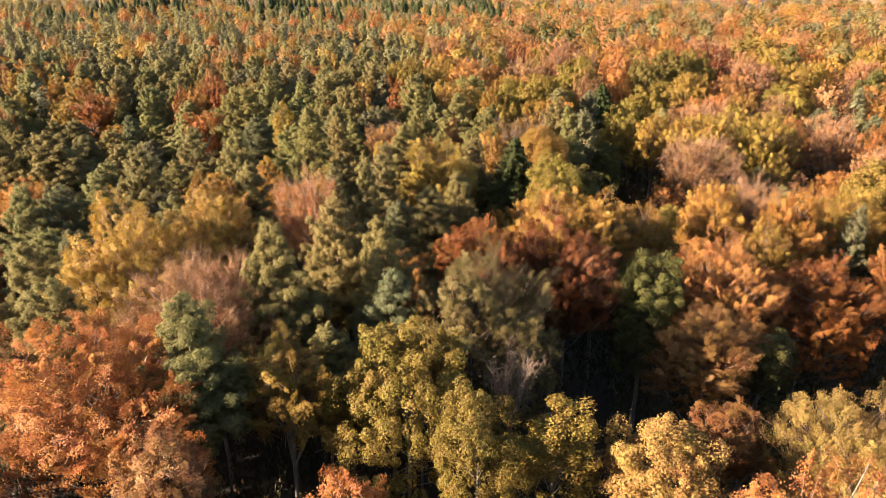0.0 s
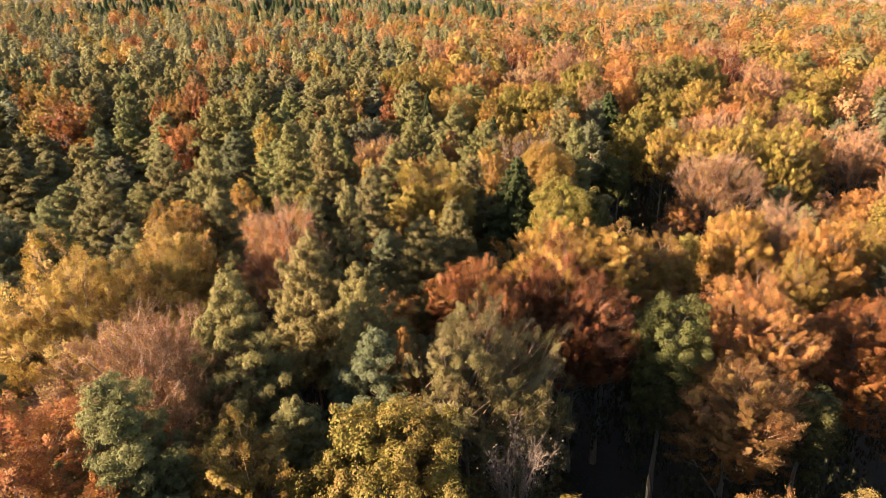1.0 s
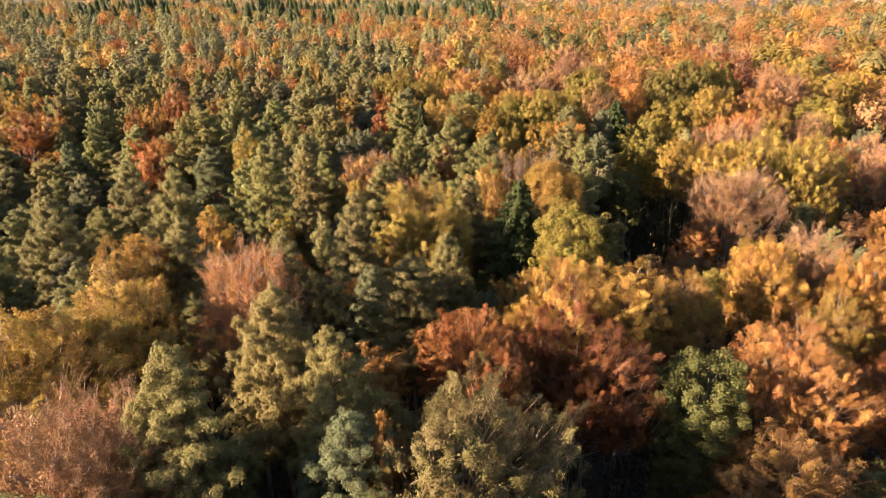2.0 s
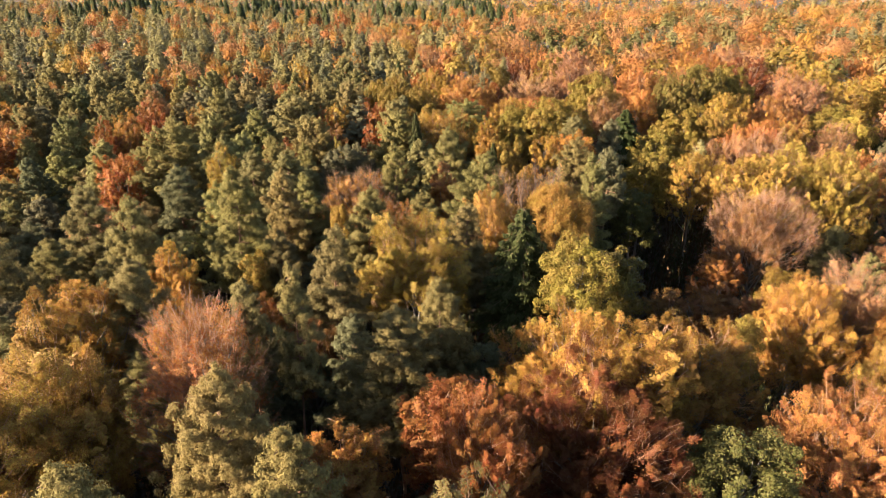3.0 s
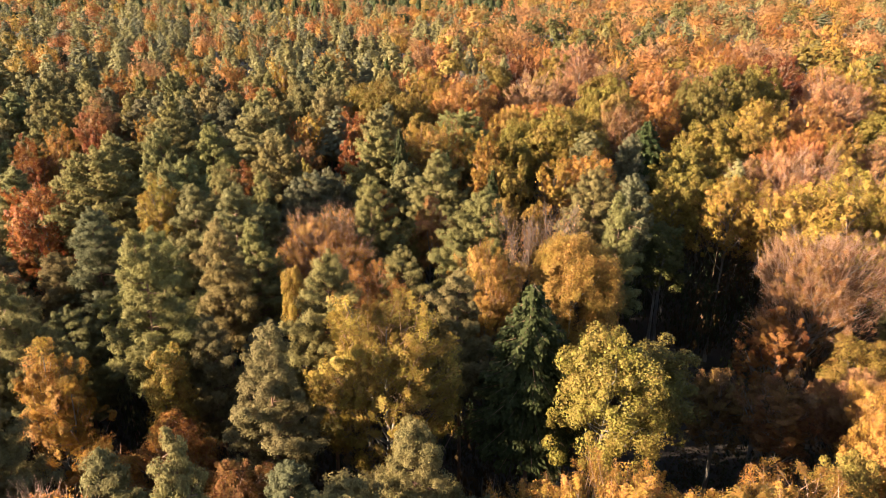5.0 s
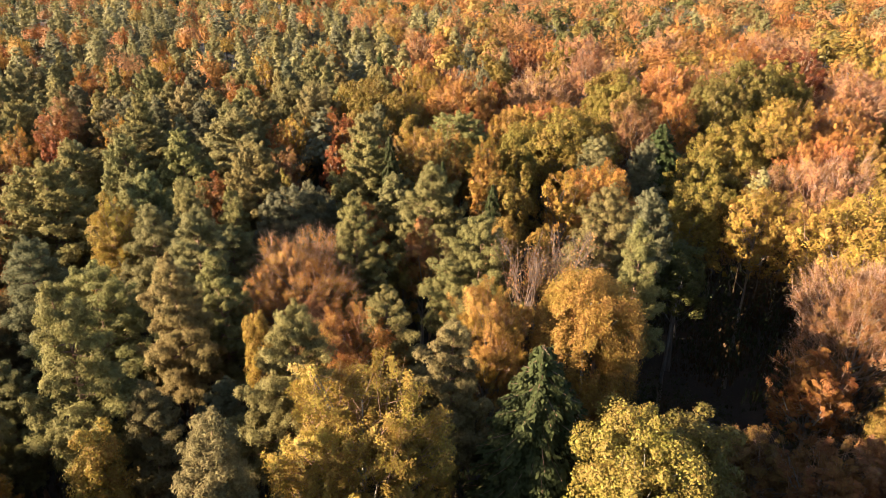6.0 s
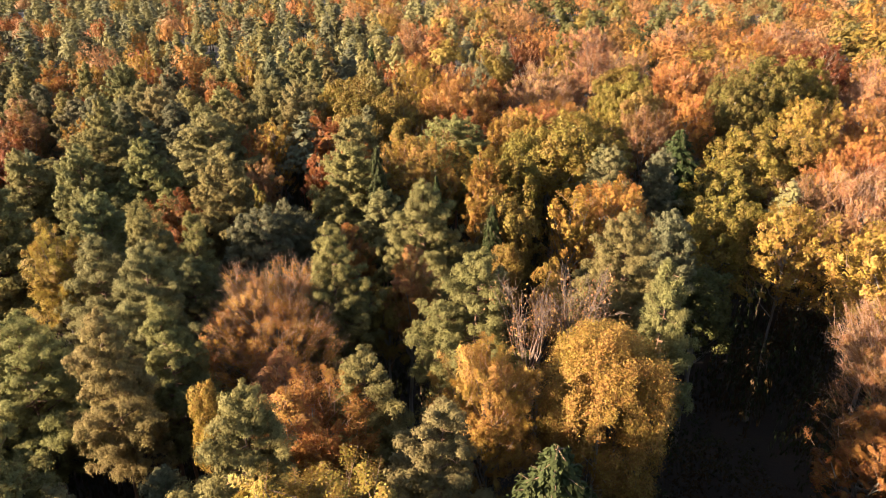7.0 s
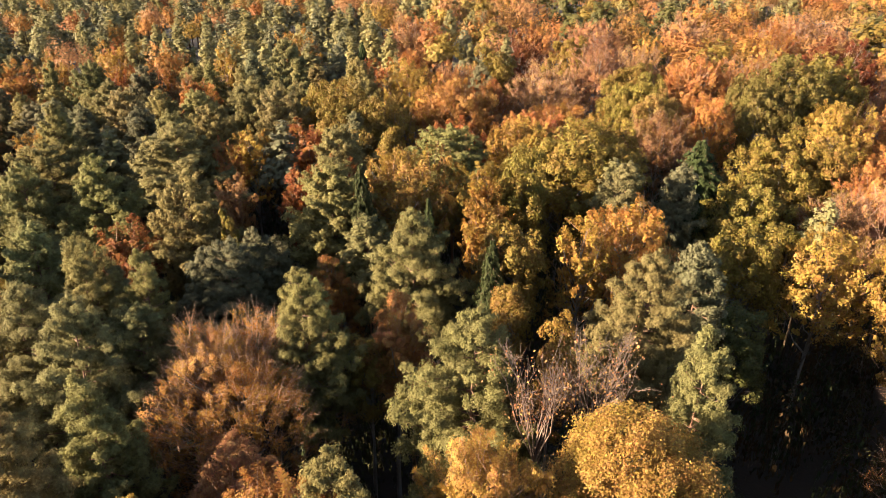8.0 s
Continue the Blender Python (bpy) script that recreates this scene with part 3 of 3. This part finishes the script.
plant("thin", "pink", 46.9, 121.9, 22, 5.3)
plant("oak", "yellow", 11.4, 122.1, 25.4, 2.8)
plant("beech", "gold", 8.1, 122.3, 24.4, 2.5)
plant("pine", "light", -30.4, 124.4, 25.1, 5.1)
plant("thin", "brown", 42.4, 125.0, 20.0, 3.4)
plant("oak", "yellow", 33.3, 125.2, 20.8, 4.8)
plant("pine", "mid", -19.8, 128, 26, 5.1)
plant("beech", "orange", -16.5, 129.9, 23.4, 1.8)
plant("spruce", "green", 30.2, 130, 23.8, 5.2)
plant("beech", "coral", 47.8, 130.1, 21.2, 3.3)
plant("pine", "light", -32.6, 130.3, 27.1, 3.3)
plant("pine", "light", 5.8, 130.4, 25.1, 5.1)
plant("oak", "yellow", 17, 131.3, 24.4, 6.0)
plant("beech", "gold", 57.5, 131.7, 21.5, 2.8)
plant("beech", "coral", 52.8, 132.7, 21.6, 3.2)
plant("oak", "yellow", 20.4, 133.6, 24.4, 5.4)
plant("oak", "yellow", -0.7, 133.8, 24, 1.6)
plant("beech", "rust", -9.3, 134.7, 23.6, 3.0)
plant("beech", "gold", 13.1, 135.1, 25.3, 3.6)
plant("oak", "yellow", 41, 135.2, 22.3, 5.4)
plant("oak", "yellow", 44.5, 136, 21.9, 4.9)
plant("pine", "dark", -27.3, 136.1, 25.4, 3.1)
plant("pine", "dark", -5.1, 136.4, 24.4, 2.1)
plant("pine", "light", -20.7, 137.6, 25, 3.8)
plant("oak", "yellow", -5.5, 140.4, 26.5, 4.8)
plant("thin", "brown", 29.5, 141.4, 23.3, 3.7)
plant("oak", "straw", 29.7, 144.8, 24.7, 3.2)
plant("beech", "gold", -1.6, 145.2, 24.8, 3.1)
plant("oak", "yellow", 71.7, 145.3, 20.7, 5.9)
plant("oak", "yellow", -9.5, 146.1, 25.4, 3.1)
plant("pine", "mid", -18.8, 146.1, 25.4, 3.3)
plant("beech", "orange", 6.8, 147.7, 25.4, 5.1)
plant("oak", "moss", 43.5, 148.5, 25.6, 4.5)
plant("pine", "mid", -15.4, 149.0, 25.4, 3.4)
plant("spruce", "green", 83.7, 149.7, 19, 5.2)
plant("beech", "orange", 5.1, 150.5, 25.4, 4.7)
plant("oak", "yellow", 28.8, 151.0, 25.3, 4.4)
plant("oak", "moss", 49.5, 154.5, 26.4, 5.6)
plant("thin", "pink", 68.0, 156.0, 25.4, 6.2)
plant("oak", "yellow", 56, 157, 26, 4.9)
plant("oak", "yellow", 29.7, 157.1, 25.4, 4.0)
plant("beech", "coral", 39.3, 158.9, 25.4, 4.2)
plant("beech", "coral", 39.8, 162.3, 25.4, 4.9)
plant("thin", "pink", 19.3, 162.8, 23.9, 5.9)
plant("oak", "yellow", 11.9, 169.2, 25.4, 3.9)
plant("pine", "mid", -19, 170.4, 26.5, 3.7)
plant("thin", "pink", 34.2, 171.4, 25.4, 3.7)
plant("beech", "copper", 65.8, 172.9, 25.4, 6.3)
plant("spruce", "green", -7.7, 174.0, 25.4, 2.4)
plant("oak", "yellow", 24.8, 176.3, 25.4, 3.8)
plant("beech", "amber", -19.7, 181.9, 25.4, 4.0)
plant("beech", "copper", 17.8, 183, 25.2, 4.9)
plant("thin", "pink", 31, 188, 26.3, 5.8)
plant("beech", "orange", 61.7, 190.7, 25.4, 6.4)
plant("thin", "pink", -0.6, 194.0, 25.4, 5.9)
plant("beech", "coral", 0, 199, 25, 6.8)
plant("thin", "pink", 50.8, 199.4, 25.4, 5.9)
plant("thin", "pink", 72.7, 200.6, 25.4, 6.9)


# ---- the trees between them ----
GAPS = [(12, 51, 6.5), (25, 96, 7.5), (27, 87, 5), (24, 104, 5), (20, 82, 4.5), (31, 104, 4), (12, 42, 5.5), (23, 75, 2.5), (5.5, 71, 2), (-10, 52, 3.0), (31, 45, 5.5), (26, 38, 4), (-6, 31, 4.5), (0, 27, 4)]     # dark openings in the canopy: x, y, radius


def canopy_height(x, y):
    return 25.2 - 4.5 * smooth(10, 45, x) * (1 - smooth(125, 155, y))


def pick(x, y, rnd):
    """What grows at a place: pines on one side, beech and oak on the other, mixed patches far off."""
    patch = noise.noise((x / 38, y / 38, 8.0))
    edge = -3 + 8 * noise.noise((x / 30, y / 30, 1.0))
    if y > 190:
        edge += (y - 190) * 0.12
    pines = x < edge if patch < 0.42 else x > 45 and y > 170
    if y > 230 and x > edge and patch > 0.18:
        pines = True
    if y > 300 and x < -60 and patch < -0.25:
        pines = False
    u = rnd.random()
    if 300 < y < 480 and -190 < x < 30 and u < 0.10 + 0.7 * smooth(0.0, 0.35, noise.noise((x / 34, y / 60, 12.0))):
        return "spruce", "green", rnd.uniform(2.2, 3.8)
    if pines:
        mixed = noise.noise((x / 16, y / 22, 5.0))
        if u < (0.84 if mixed < 0.3 else 0.35):
            return "pine", rnd.choice(("light", "light", "mid", "mid", "dark") if y < 180 else ("light", "mid", "mid", "dark")), rnd.uniform(2.3, 3.7) if y < 180 else rnd.uniform(2.4, 4.6)
        return "beech", rnd.choice(("gold", "amber", "rust", "orange", "pink")), rnd.uniform(1.8, 3.2)
    if y > 178 and x > 15:
        if u < 0.42:
            return "beech", rnd.choice(("amber", "orange", "coral", "pink", "brown", "rust")), rnd.uniform(3.0, 6.2)
        if u < 0.74:
            return "thin", rnd.choice(("pink", "pink", "brown", "coral")), rnd.uniform(3.4, 6.0)
        return "oak", rnd.choice(("yellow", "olive", "yellow", "green", "green")), rnd.uniform(3.0, 5.4)
    if y > 135 and x > 15:
        if u < 0.60:
            return "beech", rnd.choice(("amber", "amber", "orange", "orange", "coral", "gold", "pink")), rnd.uniform(3.6, 5.8)
        if u < 0.83:
            return "thin", rnd.choice(("pink", "pink", "coral")), rnd.uniform(3.8, 5.8)
        return "oak", rnd.choice(("yellow", "gold", "yellow", "green")), rnd.uniform(3.4, 5.2)
    if u < 0.50:
        return "beech", rnd.choice(("gold", "amber", "amber", "orange", "orange", "coral", "rust", "pink")), rnd.uniform(3.0, 5.2)
    if u < 0.68:
        return "thin", rnd.choice(("pink", "pink", "pink", "coral")), rnd.uniform(3.6, 5.4)
    if u < 0.93:
        return "oak", rnd.choice(("yellow", "yellow", "gold", "straw", "green")), rnd.uniform(3.0, 4.8)
    return "pine", rnd.choice(("mid", "dark")), rnd.uniform(1.9, 2.6)


CELLS = {}


def note_tree(x, y, r):
    CELLS.setdefault((int(x // 8), int(y // 8)), []).append((x, y, r))


def is_free(x, y, r, close):
    i, j = int(x // 8), int(y // 8)
    for a in range(i - 1, i + 2):
        for b in range(j - 1, j + 2):
            for px, py, pr in CELLS.get((a, b), ()):
                if (px - x) ** 2 + (py - y) ** 2 < ((pr + r) * close) ** 2:
                    return False
    return True


for x, y, r, top in PLANTED:
    note_tree(x, y, r)


def scatter(y0, y1, step, seed, slope=0.74, margin=44):
    """Candidate places, row by row, a little disturbed."""
    rnd = random.Random(seed)
    y = y0
    while y < y1:
        half = slope * max(0, y) + margin
        x = -half
        while x < half:
            yield x + rnd.uniform(-0.9, 0.9) * step, y + rnd.uniform(-0.9, 0.9) * step, rnd
            x += step
        y += step


for x, y, rnd in scatter(14, 172, 2.2, 11, 0.64, 20):
    kind, hue, r = pick(x, y, rnd)
    if any(math.hypot(x - gx, y - gy) < gr + r * 0.8 for gx, gy, gr in GAPS) or not is_free(x, y, r, 0.78 if kind == "pine" else 0.86):
        continue
    low = rnd.uniform(2.4, 5.5) if x < 2 else rnd.uniform(4.0, 8.0)
    if y < 38 or (15 < x < 45 and y < 64):
        low += 3.5
    if abs(x) > 0.58 * y + 4 or y > 112:
        low = rnd.uniform(-1.0, 2.2)
    if x < -0.45 * y and y < 80:
        low = rnd.uniform(2.5, 5.5)
    plant(kind, hue, x, y, canopy_height(x, y) - low - (1.0 if r < 2.2 else 0), r)
    note_tree(x, y, r)


# ---- the woods beyond ----
def far_template(kind, count, variant, swell):
    """A distant tree of radius 1, hung below its tip: some of a whole crown's leaves, each enlarged to cover as much."""
    _, _, radii, height, depths, variants = SPECIES[kind]
    size = len(radii) // 2
    crown = meshes_for(kind, size, variant % variants, 2)[-1][1]
    corners = np.empty(len(crown.vertices) * 3, dtype=np.float32)
    crown.vertices.foreach_get("co", corners)
    corners = corners.reshape(-1, 3, 3)
    rng = np.random.default_rng(variant + 40)
    middle = corners.mean(axis=1)
    upper = np.flatnonzero(middle[:, 2] > height - depths[size] * 0.62)
    picked = rng.choice(upper, min(count, len(upper)), replace=False)
    kept, middle = corners[picked], middle[picked]
    off = (kept - middle[:, None]) * swell * (1.0 if kind in ("pine", "spruce") else 1.3)
    own = unit(np.cross(off[:, 1] - off[:, 0], off[:, 2] - off[:, 0]))
    out = unit(middle - np.array((0, 0, height - depths[size] * 0.6)))
    own *= np.sign(np.sum(own * out, axis=1, keepdims=True))
    level = unit(out * 0.55 + own * 0.6)[:, None]
    off = off - level * np.sum(off * level, axis=2, keepdims=True)
    return (middle[:, None] + off - np.array((0, 0, height))) / radii[size]


def stem(x, y, low, high):
    """A slim three-sided trunk as six triangles."""
    ring = [(math.cos(k * 2.0944), math.sin(k * 2.0944)) for k in range(3)]
    foot = [(x + 0.26 * u, y + 0.26 * v, low) for u, v in ring]
    head = [(x + 0.08 * u, y + 0.08 * v, high) for u, v in ring]
    out = []
    for k in range(3):
        j = (k + 1) % 3
        out += [(foot[k], foot[j], head[j]), (foot[k], head[j], head[k])]
    return np.array(out)


def far_woods(name, label, y0, y1, step, count, swell, seed, close, margin=16):
    templates = {k: [far_template(k, count, v, swell) for v in range(4)] for k in ("pine", "beech", "thin", "oak", "spruce")}
    corners, tints = [], []
    for x, y, rnd in scatter(y0, y1, step, seed, 0.67, margin):
        if field_at(x, y) or (14 < y < 122 and abs(x) < 0.64 * y + 18):
            continue
        kind, hue, r = pick(x, y, rnd)
        if not is_free(x, y, r, close - 0.04 if kind in ("pine", "spruce") else close + 0.08):
            continue
        note_tree(x, y, r)
        t = templates[kind][rnd.randrange(4)]
        a = rnd.uniform(0, 6.283)
        turn = np.array(((math.cos(a), -math.sin(a), 0), (math.sin(a), math.cos(a), 0), (0, 0, 1)))
        top = ground_height(x, y) + canopy_height(x, y) - ground_height(x, y) * (y < 160) + (rnd.uniform(-1.4, 1.4) if y < 178 or kind == "pine" else rnd.uniform(-2.6, 2.2)) + (rnd.uniform(-1.0, 3.5) if kind == "spruce" else 0)
        corners.append((t @ turn.T) * (r * np.array([1, 1, rnd.uniform(0.85, 1.15)])) + np.array((x, y, top)))
        c, v = COLOURS["spruce" if kind == "spruce" else hue], rnd.uniform(0.85, 1.15)
        tints.append(np.tile(np.array((c[0] * v, c[1] * v, c[2] * v, 1.0), dtype=np.float32), (len(t) * 3, 1)))
        if y < 250:
            corners.append(stem(x, y, ground_height(x, y) - 0.5, top - 0.5 * r))
            tints.append(np.tile(np.array((0.060, 0.042, 0.028, 1.0), dtype=np.float32), (18, 1)))
    me = sheet_mesh(name, np.concatenate(corners), FAR_LEAF)
    layer = me.attributes.new("tint", "FLOAT_COLOR", "POINT")
    layer.data.foreach_set("color", np.concatenate(tints).ravel())
    return tagged(new(name, me), label, "forest", kind="stuff")


def field_at(x, y):
    """The pale open field beyond the woods."""
    return 600 < y < 880 and 0.55 * y < x < 0.95 * y


def build_field():
    n, bm = 24, bmesh.new()
    grid = []
    for j in range(n + 1):
        y = 600 + 280 * j / n
        grid.append([bm.verts.new((x, y, ground_height(x, y) + 0.25)) for x in (y * (0.55 + 0.40 * i / n) for i in range(n + 1))])
    for j in range(n):
        for i in range(n):
            bm.faces.new((grid[j][i], grid[j][i + 1], grid[j + 1][i + 1], grid[j + 1][i]))
    me = bpy.data.meshes.new("field")
    bm.to_mesh(me)
    bm.free()
    me.materials.append(STUBBLE)
    return tagged(new("field", me), "pale dry open field beyond the forest", "field", kind="structure")


build_field()


def undergrowth():
    """Young trees below the canopy, down to the floor, coloured dark to paint shade into the gaps."""
    templates = [far_template("oak", 300, v, 1.5) for v in range(3)]
    corners, tints = [], []
    for x, y, rnd in scatter(6, 182, 3.4, 31, 0.62, 12):
        hollow = any(math.hypot(x - gx, y - gy) < gr for gx, gy, gr in GAPS[:6])
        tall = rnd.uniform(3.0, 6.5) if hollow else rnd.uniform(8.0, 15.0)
        r = rnd.uniform(1.6, 2.4)
        t = templates[rnd.randrange(3)]
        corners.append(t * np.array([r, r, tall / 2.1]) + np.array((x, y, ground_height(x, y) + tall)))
        # near-black leaf tints stand in for canopy shade, hiding trunks and sunlit floor
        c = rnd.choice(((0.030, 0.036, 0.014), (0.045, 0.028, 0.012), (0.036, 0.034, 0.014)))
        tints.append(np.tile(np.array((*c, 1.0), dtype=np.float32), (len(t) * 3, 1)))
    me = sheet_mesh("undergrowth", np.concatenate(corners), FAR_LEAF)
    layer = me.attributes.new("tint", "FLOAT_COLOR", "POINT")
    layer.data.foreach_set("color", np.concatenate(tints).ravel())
    return tagged(new("undergrowth", me), "undergrowth of young trees coloured dark to deepen the shade in canopy gaps", "undergrowth", kind="stuff")


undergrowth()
far_woods("near_forest", "autumn pines, beeches and oaks at the edges of the view", -40, 122, 2.3, 360, 2.6, 20, 0.66, 62)
far_woods("distant_forest", "far autumn forest of pine, beech and oak", 122, 250, 2.4, 2500, 1.55, 24, 0.8)
far_woods("distant_forest", "far autumn forest of pine, spruce, beech and oak", 250, 420, 3.0, 800, 2.2, 22, 0.8)
far_woods("distant_forest", "forest canopy fading to the horizon", 420, 1100, 6.0, 46, 4.6, 23, 0.84)
